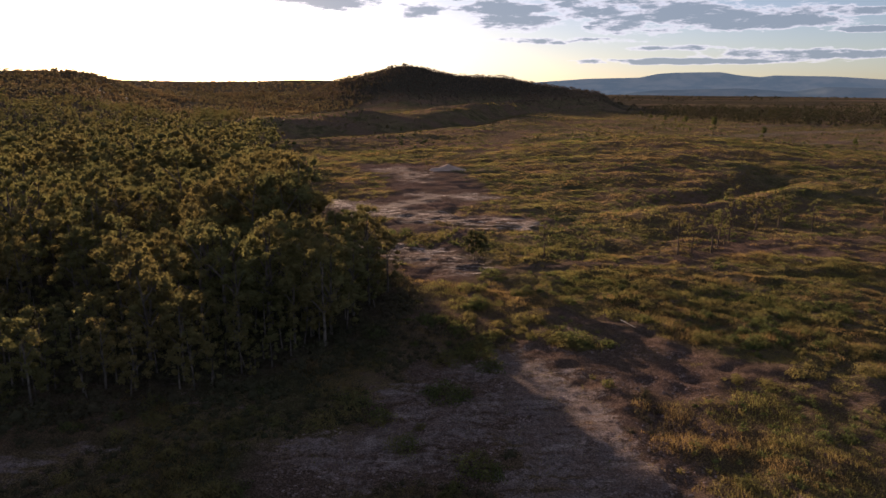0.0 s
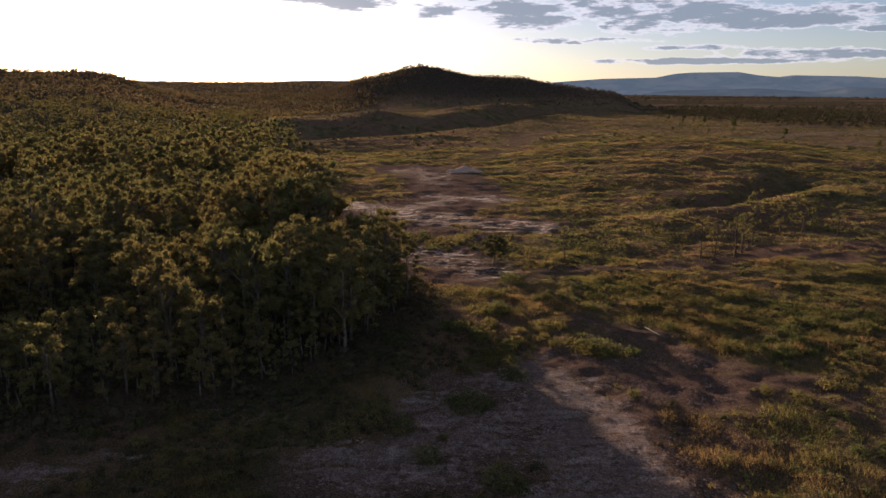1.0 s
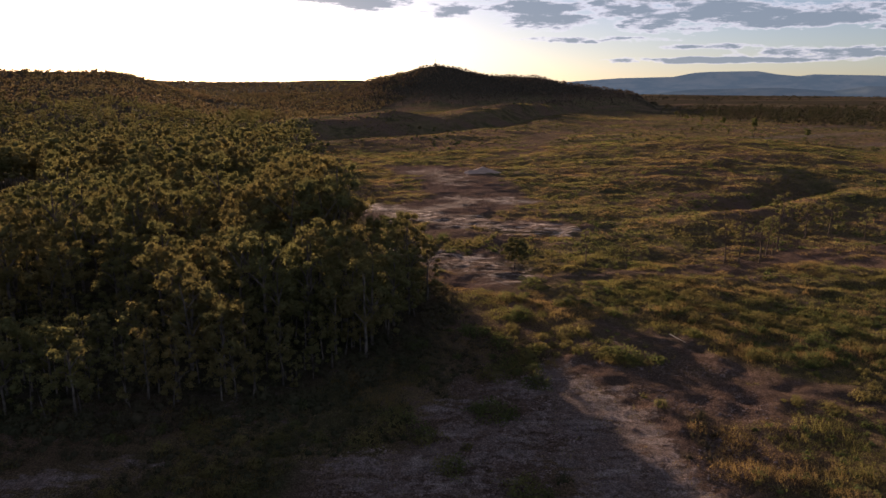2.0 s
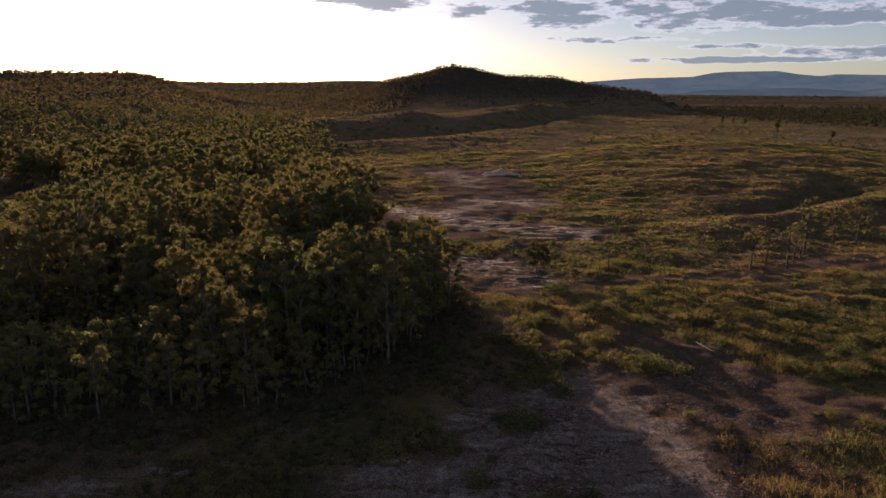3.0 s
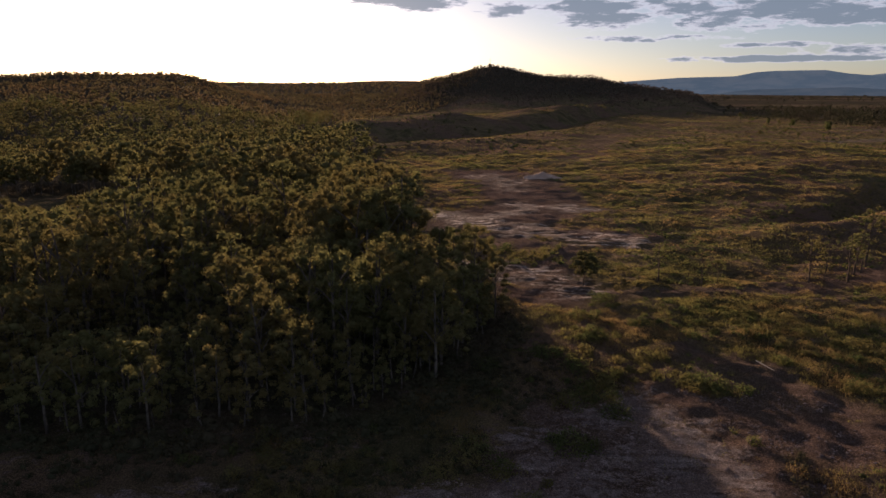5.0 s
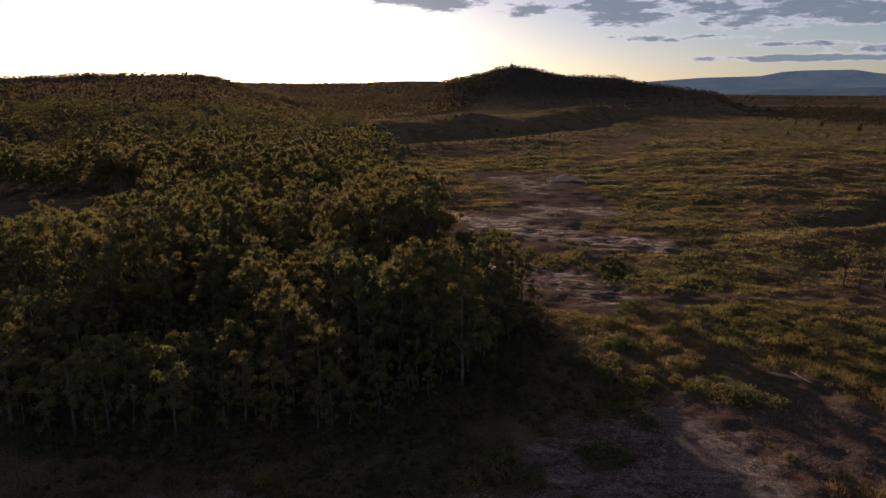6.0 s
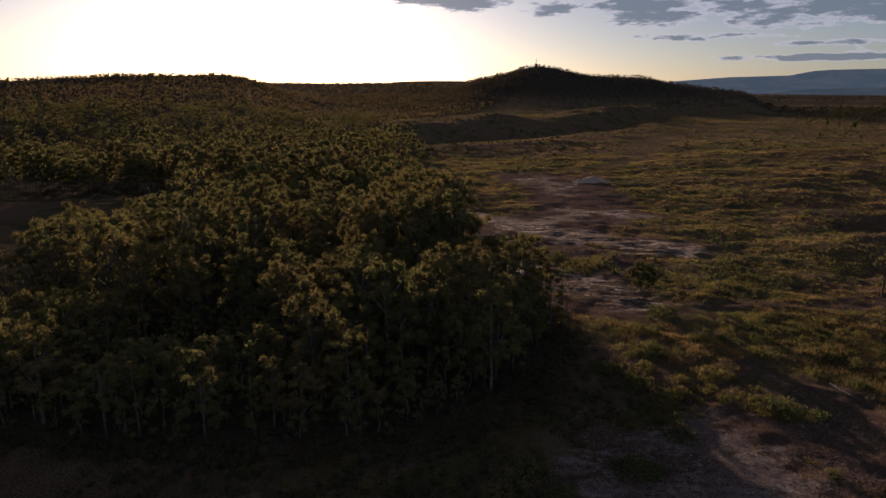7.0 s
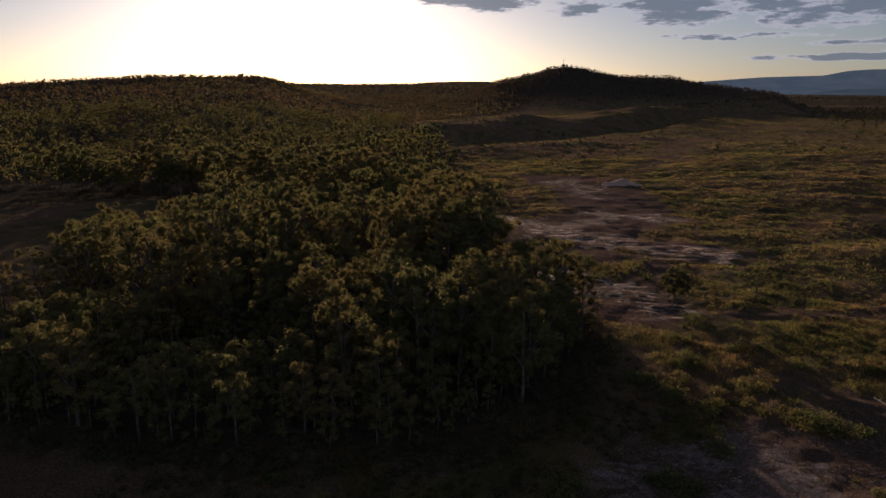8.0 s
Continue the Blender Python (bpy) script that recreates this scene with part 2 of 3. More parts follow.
def height(x, y):
    x, y = np.asarray(x, float), np.asarray(y, float)
    r, a = np.hypot(x, y), np.degrees(np.arctan2(-x, y))
    h = 0.9 * (fbm(x, y, 60, 5, 3) - 0.5) * step(20, 120, r)
    h = h + 9.0 * np.exp(-((x - 120) / 95) ** 2 - ((y - 330) / 120) ** 2)            # swell with the scattered trees
    h = h + 6.0 * np.exp(-((x - 40) / 110) ** 2 - ((y - 800) / 120) ** 2)
    crest = np.interp(x, [-260, -170, -100, -50, 0, 40, 110, 170, 260], [500, 520, 540, 572, 618, 680, 850, 1030, 1260]) + 50 * (fbm(x, y, 80, 13, 3) - 0.5)
    off = y - crest                                                                  # ridge across the middle distance, steep towards the camera
    h = h + (4.5 + 12.0 * fbm(x, y, 55, 17, 3)) * np.exp(-(off / np.where(off < 0, 42, 130)) ** 2) * step(-200, -110, x) * (1 - step(190, 300, x))
    h = h - 5.0 * np.exp(-((off + 75) / 45) ** 2) * step(-200, -110, x) * (1 - step(190, 300, x))
    d, p = along(x, y, [(-90, 350), (-30, 385), (10, 430), (50, 540), (95, 690), (140, 840), (200, 1050)])   # rounded shoulder before the fold
    h = h + 3.6 * np.exp(-(d / 36) ** 2)
    d, p = along(x, y, [(56, 152), (70, 163), (86, 173), (108, 186), (120, 188)])    # lit bank before the gully
    h = h + 1.9 * np.exp(-(d / 9) ** 2)
    d, p = along(x, y, [(72, 175), (80, 180), (92, 190), (106, 201), (116, 214)])
    h = h - 3.8 * np.exp(-(d / 7) ** 2)
    h = h + 22.0 * step(1300, 3300, r) * step(9, 17, -a)                             # the plain lifts towards the range
    for kind, dist, near, far, azimuths, elevations in HILLS:
        top = 32 + dist * np.tan(np.radians(np.interp(a, azimuths, elevations)))
        top = np.where((a > azimuths[0]) & (a < azimuths[-1]), np.maximum(top, 0), 0)
        k = np.clip((r - dist) / np.where(r < dist, near, far), -1, 1)
        flank = (1 / (1 + (2.3 * k) ** 2) - 0.159) / 0.841 if kind == "peaked" else np.maximum(1.005 - np.sqrt(k * k + 0.01), 0) / 0.905
        h = h + top * flank * (0.93 + 0.14 * fbm(x, y, dist * 0.06, 9, 3))
    tuft = (fbm(x, y, 2.8, 21, 3) - 0.5) * 1.05 * step(25, 40, r) * (1 - step(250, 500, r))
    calm = 1 - 0.85 * np.maximum(bareness(x, y), zone(x, y, RED))
    h = h + calm * (fbm(x, y, 17, 33, 3) - 0.5) * 1.5 * step(90, 170, r) * (1 - step(600, 900, r)) + calm * (fbm(x * 0.7, y * 1.0, 6.5, 37, 3) - 0.5) * 1.3 * step(70, 130, r) * (1 - step(500, 900, r))
    h = h + zone(x, y, LIT_SCOUR) * (fbm(x * 0.5, y, 2.4, 45, 3) - 0.5) * 0.7
    return h + tuft * (1 - 0.45 * bareness(x, y)) + (fbm(x, y, 26, 31, 3) - 0.5) * 1.9 * step(110, 400, r)


BARE = [  # pale, scoured soil: lines with a half width and a share of bareness
    ([(11.5, 70), (13, 63)], 3.5, 0.8), ([(11.5, 64), (12.0, 55), (12.5, 45)], 6.6, 0.85), ([(-9.5, 50.5), (-2, 52), (6, 53)], 2.2, 0.9), ([(5, 58.5), (9, 57)], 3.0, 0.85),
    ([(-1, 57), (5, 54.5)], 2.0, 0.85), ([(-5, 47), (4, 48)], 2.0, 0.8),
    ([(-3, 61), (4, 64)], 1.4, 0.8), ([(-3, 62), (4, 60)], 2.0, 0.8), ([(-36, 47), (-29, 50)], 2.0, 0.8), ([(-23, 60), (-17, 59)], 1.2, 0.8),
    ([(-30, 186), (-8, 168), (8, 158), (19, 151)], 8.0, 0.52), ([(0, 194), (18, 188)], 5.0, 0.6), ([(-6, 176), (4, 190)], 5.0, 0.6), ([(-9, 128), (0, 121), (8, 115)], 6.5, 0.52),
    ([(-12, 255), (2, 225)], 8.0, 0.4), ([(215, 470), (300, 530), (420, 600)], 12.0, 0.42), ([(240, 400), (330, 470)], 7.0, 0.45), ([(200, 330), (290, 390)], 4.0, 0.4), ([(300, 640), (420, 680)], 12.0, 0.45),
]
RED = [
    ([(-8, 104), (9, 108), (28, 112.5), (49, 116), (68, 126), (86, 131), (110, 135)], 2.6, 0.75), ([(66, 128), (90, 122), (120, 116)], 7.0, 0.65),
    ([(20, 58), (27, 53)], 3.0, 0.7), ([(15, 70), (22, 67.5), (31, 65)], 5.0, 0.9), ([(18, 67), (19.5, 57), (20, 45)], 4.2, 0.85), ([(24, 77), (33, 71), (40, 66)], 4.0, 0.75), ([(-9, 46.5), (-2, 47.5), (5, 48)], 3.6, 1.0), ([(3, 56), (9, 60), (14, 56)], 8.0, 1.0), ([(21, 86), (27, 79), (34, 70)], 2.6, 1.0), ([(26, 84), (31, 80)], 1.8, 1.0), ([(-12, 110), (2, 106)], 4.0, 1.0),
    ([(-14, 262), (0, 236), (8, 205), (0, 180), (-14, 172)], 14.0, 1.0), ([(-4, 148), (6, 136), (4, 122)], 8.0, 1.0), ([(4, 205), (15, 190)], 8.0, 0.9), ([(-9, 128), (6, 116)], 7.0, 1.0), ([(-4, 165), (18, 155)], 6.0, 1.0),
    ([(28, 300), (60, 420), (100, 560)], 10.0, 0.45), ([(45, 62), (60, 54), (80, 50)], 3.0, 0.7),
]


LIT_SCOUR = [  # nearly white scours on the clearing: pale soil, and low sun put into its colour
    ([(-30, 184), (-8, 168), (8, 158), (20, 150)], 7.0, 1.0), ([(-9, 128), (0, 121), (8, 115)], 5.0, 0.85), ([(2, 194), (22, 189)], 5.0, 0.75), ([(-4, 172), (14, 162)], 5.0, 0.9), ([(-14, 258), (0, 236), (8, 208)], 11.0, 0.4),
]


def zone(x, y, lines, soft=2.5):
    wobble = (fbm(x, y, 9, 41, 3) - 0.5) * 12 + (fbm(x, y, 2.2, 43, 2) - 0.5) * 5
    best = np.zeros(np.shape(x))
    for points, half, share in lines:
        d, p = along(x, y, points)
        best = np.maximum(best, share * (1 - step(half - soft, half + soft, d + wobble * min(1.0, half / 6))))
    return best


def bareness(x, y):
    return zone(x, y, BARE)


EDGE_Y = [40, 56, 57.5, 60, 63, 68, 77, 88, 97, 106, 114, 124, 135, 155, 180, 213, 280, 400, 520, 640, 760, 1000, 1300]
EDGE_X = [-300, -300, -42, -30, -19.5, -14.0, -8.3, -4.8, -3.0, -4.5, -11.0, -19.5, -27, -36, -42, -45, -54, -92, -135, -180, -150, -110, -60]


def wooded(x, y):
    """True in the gum forest; it leaves a clearing open."""
    inside = x < np.interp(y, EDGE_Y, EDGE_X)
    r, a = np.hypot(x, y), np.degrees(np.arctan2(-x, y)) + 8 * (fbm(x, y, 22, 73, 2) - 0.5)
    ragged = 26 * (fbm(x, y, 14, 71, 2) - 0.5)
    gap = (a > 28) & (r + ragged > np.interp(a, [28, 33, 38, 46, 60], [192, 172, 150, 128, 118])) & (r + ragged < np.interp(a, [28, 33, 46, 60], [222, 236, 240, 240]))
    return inside & ~gap & (y > 56)


# ---- meshes ----
def mesh_from(name, verts, faces, mats, smooth=False):
    """One mesh of arrays: verts (n, 3), faces (m, 3 or 4) or a list of such arrays."""
    blocks = faces if isinstance(faces, list) else [faces]
    me = bpy.data.meshes.new(name)
    verts = np.asarray(verts, np.float32)
    loops = np.concatenate([np.asarray(b).ravel() for b in blocks]).astype(np.int32)
    sizes = np.concatenate([np.full(len(b), np.shape(b)[1]) for b in blocks]).astype(np.int32)
    me.vertices.add(len(verts))
    me.vertices.foreach_set("co", verts.ravel())
    me.loops.add(len(loops))
    me.loops.foreach_set("vertex_index", loops)
    me.polygons.add(len(sizes))
    me.polygons.foreach_set("loop_start", np.concatenate([[0], np.cumsum(sizes)[:-1]]).astype(np.int32))
    if smooth:
        me.polygons.foreach_set("use_smooth", np.ones(len(sizes), bool))
    me.update(calc_edges=True)
    me.materials.append(mats)
    return me


def part(name, me, parent, label=""):
    ob = new(name, me)
    ob.parent = parent
    return tagged(ob, label)


def unit(v):
    return v / np.maximum(np.linalg.norm(v, axis=-1, keepdims=True), 1e-9)


def cards(centres, sizes, facing, rng, slim=0.6, stray=0.45):
    """Leaf sprays: a small three-cornered leaf tip at each centre."""
    n = len(centres)
    facing = unit(facing + rng.normal(0, stray, (n, 3)))
    t = unit(np.cross(facing, rng.normal(0, 1, (n, 3))))
    b = np.cross(facing, t)
    s = np.asarray(sizes).reshape(-1, 1)
    v = np.stack([centres - t * s, centres + t * s * 0.6 + b * s * slim * 1.2, centres + t * s * 0.6 - b * s * slim * 1.2], 1)
    return v.reshape(-1, 3), np.arange(n * 3).reshape(n, 3)


def tube(points, radii, sides=6):
    """A tapered limb through the points."""
    points = np.asarray(points, float)
    verts, faces = [], []
    for i, (p, r) in enumerate(zip(points, radii)):
        d = unit(points[min(i + 1, len(points) - 1)] - points[max(i - 1, 0)])
        u = unit(np.cross(d, (0.3, 0.9, 0.1)))
        w = np.cross(d, u)
        for k in range(sides):
            a = math.tau * k / sides
            verts.append(p + r * (u * math.cos(a) + w * math.sin(a)))
    for i in range(len(points) - 1):
        for k in range(sides):
            q = (k + 1) % sides
            faces.append((i * sides + k, i * sides + q, (i + 1) * sides + q, (i + 1) * sides + k))
    return np.array(verts), np.array(faces)


def solid_of(corners, faces):
    corners = np.array(corners, float)
    return corners / np.linalg.norm(corners, axis=1, keepdims=True), np.array(faces)


G = 1.618
TWENTY = solid_of([(-1, G, 0), (1, G, 0), (-1, -G, 0), (1, -G, 0), (0, -1, G), (0, 1, G), (0, -1, -G), (0, 1, -G), (G, 0, -1), (G, 0, 1), (-G, 0, -1), (-G, 0, 1)],
                  [(0, 11, 5), (0, 5, 1), (0, 1, 7), (0, 7, 10), (0, 10, 11), (1, 5, 9), (5, 11, 4), (11, 10, 2), (10, 7, 6), (7, 1, 8),
                   (3, 9, 4), (3, 4, 2), (3, 2, 6), (3, 6, 8), (3, 8, 9), (4, 9, 5), (2, 4, 11), (6, 2, 10), (8, 6, 7), (9, 8, 1)])
EIGHT = solid_of([(1, 0, 0), (0, 1, 0), (-1, 0, 0), (0, -1, 0), (0, 0, 1), (0, 0, -1)],
                 [(0, 1, 4), (1, 2, 4), (2, 3, 4), (3, 0, 4), (1, 0, 5), (2, 1, 5), (3, 2, 5), (0, 3, 5)])


def lumps(centres, radii, rng, shape=TWENTY, rough=0.24):
    """The dense inside of leaf clumps: an uneven rounded body at each centre."""
    corners, faces = shape
    centres = np.asarray(centres, float)
    n, k = len(centres), len(corners)
    v = corners[None] * (1 + rng.uniform(-rough, rough, (n, k, 1)))
    a = rng.uniform(0, math.tau, (n, 1))
    v = np.stack([v[..., 0] * np.cos(a) - v[..., 1] * np.sin(a), v[..., 0] * np.sin(a) + v[..., 1] * np.cos(a), v[..., 2]], -1)
    v = centres[:, None] + v * np.asarray(radii, float).reshape(n, 1, -1)
    return v.reshape(-1, 3), (np.arange(n)[:, None, None] * k + faces[None]).reshape(-1, 3)


def leafy(body, leaves):
    """Clump bodies and the leaf sprays on them, as one set of corners and faces."""
    return np.concatenate([body[0], leaves[0]]), [body[1], leaves[1] + len(body[0])]


def shell(rng, n, up=0.15):
    d = unit(rng.normal(0, 1, (n, 3)) + (0, 0, up))
    return d


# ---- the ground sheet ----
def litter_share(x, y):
    """How far the ground takes the dark litter colour: full in the woods, fading past their edge."""
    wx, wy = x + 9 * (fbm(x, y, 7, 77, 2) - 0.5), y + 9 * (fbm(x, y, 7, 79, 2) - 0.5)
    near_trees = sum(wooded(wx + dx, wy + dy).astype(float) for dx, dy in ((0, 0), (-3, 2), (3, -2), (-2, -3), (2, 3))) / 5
    # Patches of the far plain and the higher ground get the same dark colour.
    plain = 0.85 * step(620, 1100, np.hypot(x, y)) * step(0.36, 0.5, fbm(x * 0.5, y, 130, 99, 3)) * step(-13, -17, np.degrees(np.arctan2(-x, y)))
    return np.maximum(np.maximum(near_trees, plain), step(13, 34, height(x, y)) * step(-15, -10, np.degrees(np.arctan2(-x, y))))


def build_ground():
    angles = np.concatenate([np.arange(-42, 54.01, 0.48), np.arange(58, 317, 5)])
    radii = [0.0, 10, 20, 28, 33]
    while radii[-1] < 4900:
        r = radii[-1]
        radii.append(r + (0.45 if r < 130 else r * 0.006 if r < 420 else r * 0.016) if r > 35 else r + 1.5)
    radii = np.array(radii[1:])
    a, r = np.meshgrid(np.radians(angles), radii)
    x, y = -np.sin(a) * r, np.cos(a) * r
    z = height(x, y)
    m, n = x.shape
    verts = np.concatenate([np.stack([x, y, z], -1).reshape(-1, 3), [[0, 0, 0]]])
    i, j = np.meshgrid(np.arange(m - 1), np.arange(n), indexing="ij")
    q = (j + 1) % n
    quads = np.stack([i * n + j, (i + 1) * n + j, (i + 1) * n + q, i * n + q], -1).reshape(-1, 4)
    j = np.arange(n)
    fan = np.stack([np.full(n, m * n), j, (j + 1) % n], -1)
    me = mesh_from("ground", verts, [quads, fan], GROUND, True)
    for name, lines in (("bare", BARE), ("red", RED), ("lit_scour", LIT_SCOUR)):
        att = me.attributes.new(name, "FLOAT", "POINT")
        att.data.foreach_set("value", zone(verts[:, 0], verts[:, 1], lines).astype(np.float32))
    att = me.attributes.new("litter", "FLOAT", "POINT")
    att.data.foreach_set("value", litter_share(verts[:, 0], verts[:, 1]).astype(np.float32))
    return tagged(new("ground", me), "dry grassy bushland ground with bare pale soil patches", "ground", kind="structure")


build_ground()


# ---- distant ranges ----
def build_range(name, label, dist, depth, azimuths, elevations, seed, surface=None):
    a = np.radians(np.linspace(azimuths[0], azimuths[-1], 260))
    k = np.linspace(-1, 1, 40)
    aa, kk = np.meshgrid(a, k)
    top = 32 + dist * np.tan(np.radians(np.interp(np.degrees(aa), azimuths, elevations)))
    r = dist + kk * depth
    x, y = -np.sin(aa) * r, np.cos(aa) * r
    ridged = 1 - np.abs(fbm(x, y, 420, seed, 4) * 2 - 1) * 1.0
    z = top * (1 - np.abs(kk) ** 1.25) * (0.75 + 0.25 * np.where(np.abs(kk) < 0.08, 1, ridged)) - 8
    m, n = x.shape
    i, j = np.meshgrid(np.arange(m - 1), np.arange(n - 1), indexing="ij")
    quads = np.stack([i * n + j, i * n + j + 1, (i + 1) * n + j + 1, (i + 1) * n + j], -1).reshape(-1, 4)
    me = mesh_from(name, np.stack([x, y, z], -1).reshape(-1, 3), quads, surface or RANGE, True)
    tagged(new(name, me), label, "mountain range", kind="structure")


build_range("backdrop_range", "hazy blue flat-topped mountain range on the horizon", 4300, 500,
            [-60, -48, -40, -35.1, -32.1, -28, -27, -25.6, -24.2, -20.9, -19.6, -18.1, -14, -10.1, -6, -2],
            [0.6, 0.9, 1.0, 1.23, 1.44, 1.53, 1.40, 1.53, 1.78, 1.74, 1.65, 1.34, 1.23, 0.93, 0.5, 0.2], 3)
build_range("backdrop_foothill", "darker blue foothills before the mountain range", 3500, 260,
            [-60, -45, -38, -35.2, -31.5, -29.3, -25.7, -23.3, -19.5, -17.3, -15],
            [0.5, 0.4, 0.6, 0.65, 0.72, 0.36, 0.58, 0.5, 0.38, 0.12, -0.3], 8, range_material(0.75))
build_range("backdrop_ridge", "long low ridge on the skyline under the sun", 3900, 300,
            [2, 6.6, 7.2, 10, 12.5, 15, 24, 46, 60], [0.3, 0.6, 0.88, 0.88, 0.8, 0.45, 0.4, 0.4, 0.4], 5,
            solid_material("dry_ridge", (0.07, 0.05, 0.035), (0.11, 0.08, 0.055), 0.01, 1.0))


# ---- trees ----
def gum_meshes(rng, tall, wide, puffs, leaves, bare_trunk=0.45, spray=1.0, clump=1.0):
    """Trunk, branches and crown of a gum tree, as meshes."""
    lean = rng.normal(0, 0.03 * tall, 2)
    spine = [(lean[0] * t * t + rng.normal(0, 0.05), lean[1] * t * t + rng.normal(0, 0.05), tall * 0.86 * t) for t in np.linspace(0, 1, 6)]
    spine[0] = (0, 0, -0.4)
    trunk = tube(spine, np.linspace(0.019 * tall, 0.05, 6))
    branches, centres, sizes = [], [], []
    for k in range(4):
        t = rng.uniform(bare_trunk, 0.75)
        base = np.array([np.interp(t, np.linspace(0, 1, 6), [s[c] for s in spine]) for c in range(3)])
        a = k * 1.6 + rng.uniform(0, 1)
        end = base + np.array([math.cos(a) * wide * 0.65, math.sin(a) * wide * 0.65, tall * rng.uniform(0.12, 0.25)])
        branches.append(tube([base, base * 0.5 + end * 0.5 + (0, 0, 0.25), end], [0.008 * tall, 0.006 * tall, 0.03], 5))
    for k in range(puffs):
        q = rng.uniform(0, 1)
        zc = tall * (bare_trunk + (1 - bare_trunk) * (q ** 0.7))
        spread = wide * math.sin(math.pi * (0.18 + 0.72 * (zc / tall - bare_trunk) / (1 - bare_trunk))) ** 0.7
        a, d = rng.uniform(0, math.tau), spread * math.sqrt(rng.uniform(0.2, 1))
        centres.append((lean[0] * q + math.cos(a) * d, lean[1] * q + math.sin(a) * d, zc - 0.35))
        sizes.append(rng.uniform(0.5, 1.0) * (0.26 * wide + 0.12) * clump)
    centres, sizes = np.array(centres), np.array(sizes)
    body = lumps(centres, sizes[:, None] * np.array([0.45, 0.45, 0.34]), rng)
    d = shell(rng, puffs * leaves, 0.5)
    c, r = np.repeat(centres, leaves, 0), np.repeat(sizes, leaves)[:, None]
    p = c + d * r * np.array([1, 1, 0.8]) * rng.uniform(0.45, 1.12, (puffs * leaves, 1))
    crown = leafy(body, cards(p, rng.uniform(0.07, 0.15, puffs * leaves) * spray, d, rng, 0.6, 0.2))
    return trunk, branches, crown


def make_tree(kind, label, category, group, rng, tall, wide, puffs, leaves, bark, foliage, bare_trunk=0.45, spray=1.0, clump=1.0):
    trunk, branches, crown = gum_meshes(rng, tall, wide, puffs, leaves, bare_trunk, spray, clump)
    root = tagged(new(kind), label, category, group)
    part("trunk", mesh_from("trunk", *trunk, bark, True), root)
    for b in branches:
        part("branch", mesh_from("branch", *b, bark, True), root)
    part("crown", mesh_from("crown", *crown, foliage, True), root)
    return root


def scatter(x0, x1, y0, y1, gap, rng, keep):
    """Places on a jittered grid that pass keep(x, y)."""
    gx, gy = np.meshgrid(np.arange(x0, x1, gap), np.arange(y0, y1, gap))
    x = (gx + rng.uniform(-0.48, 0.48, gx.shape) * gap).ravel()
    y = (gy + rng.uniform(-0.48, 0.48, gy.shape) * gap).ravel()
    ok = keep(x, y)
    return x[ok], y[ok]


def in_view(x, y, lo=-42.0, hi=54.0):
    a = np.degrees(np.arctan2(-x, y))
    return (a > lo) & (a < hi)


rng = np.random.default_rng(4)
gums = []
for k in range(7):
    tall = (9.0, 10.0, 10.8, 11.5, 8.2, 12.2, 9.6)[k]
    gums.append(make_tree("gum_tree", "slender gum tree with grey trunk and olive crown in dense forest", "tree", "forest gum trees", rng,
                          tall, tall * rng.uniform(0.25, 0.36), 25, 112, BARK, GUM, rng.uniform(0.16, 0.36)))

fx, fy = scatter(-170, 0, 50, 215, 4.7, rng, lambda x, y: wooded(x, y) & in_view(x, y, hi=52) & (fbm(x, y, 13, 91, 2) > 0.27))
order = np.argsort(np.hypot(fx, fy))
near, rest = order[:300], order[300:]
fz = height(fx, fy)
for k, i in enumerate(near):
    s = rng.uniform(0.66, 1.05) if rng.uniform() < 0.8 or fy[i] < 74 else rng.uniform(1.05, 1.2)
    s *= (0.84 + 0.36 * float(step(63, 92, fy[i]))) * (0.72 + 0.56 * float(step(0.3, 0.7, fbm(fx[i], fy[i], 16, 103, 2))))
    m = pose(fx[i], fy[i], fz[i], 0, 0, rng.uniform(0, 360)) @ Matrix.Diagonal((s, s, s * rng.uniform(0.92, 1.08), 1))
    if k < len(gums):
        gums[k].matrix_basis = m
    else:
        copy_thing(gums[k % len(gums)], m).scale = m.to_scale()


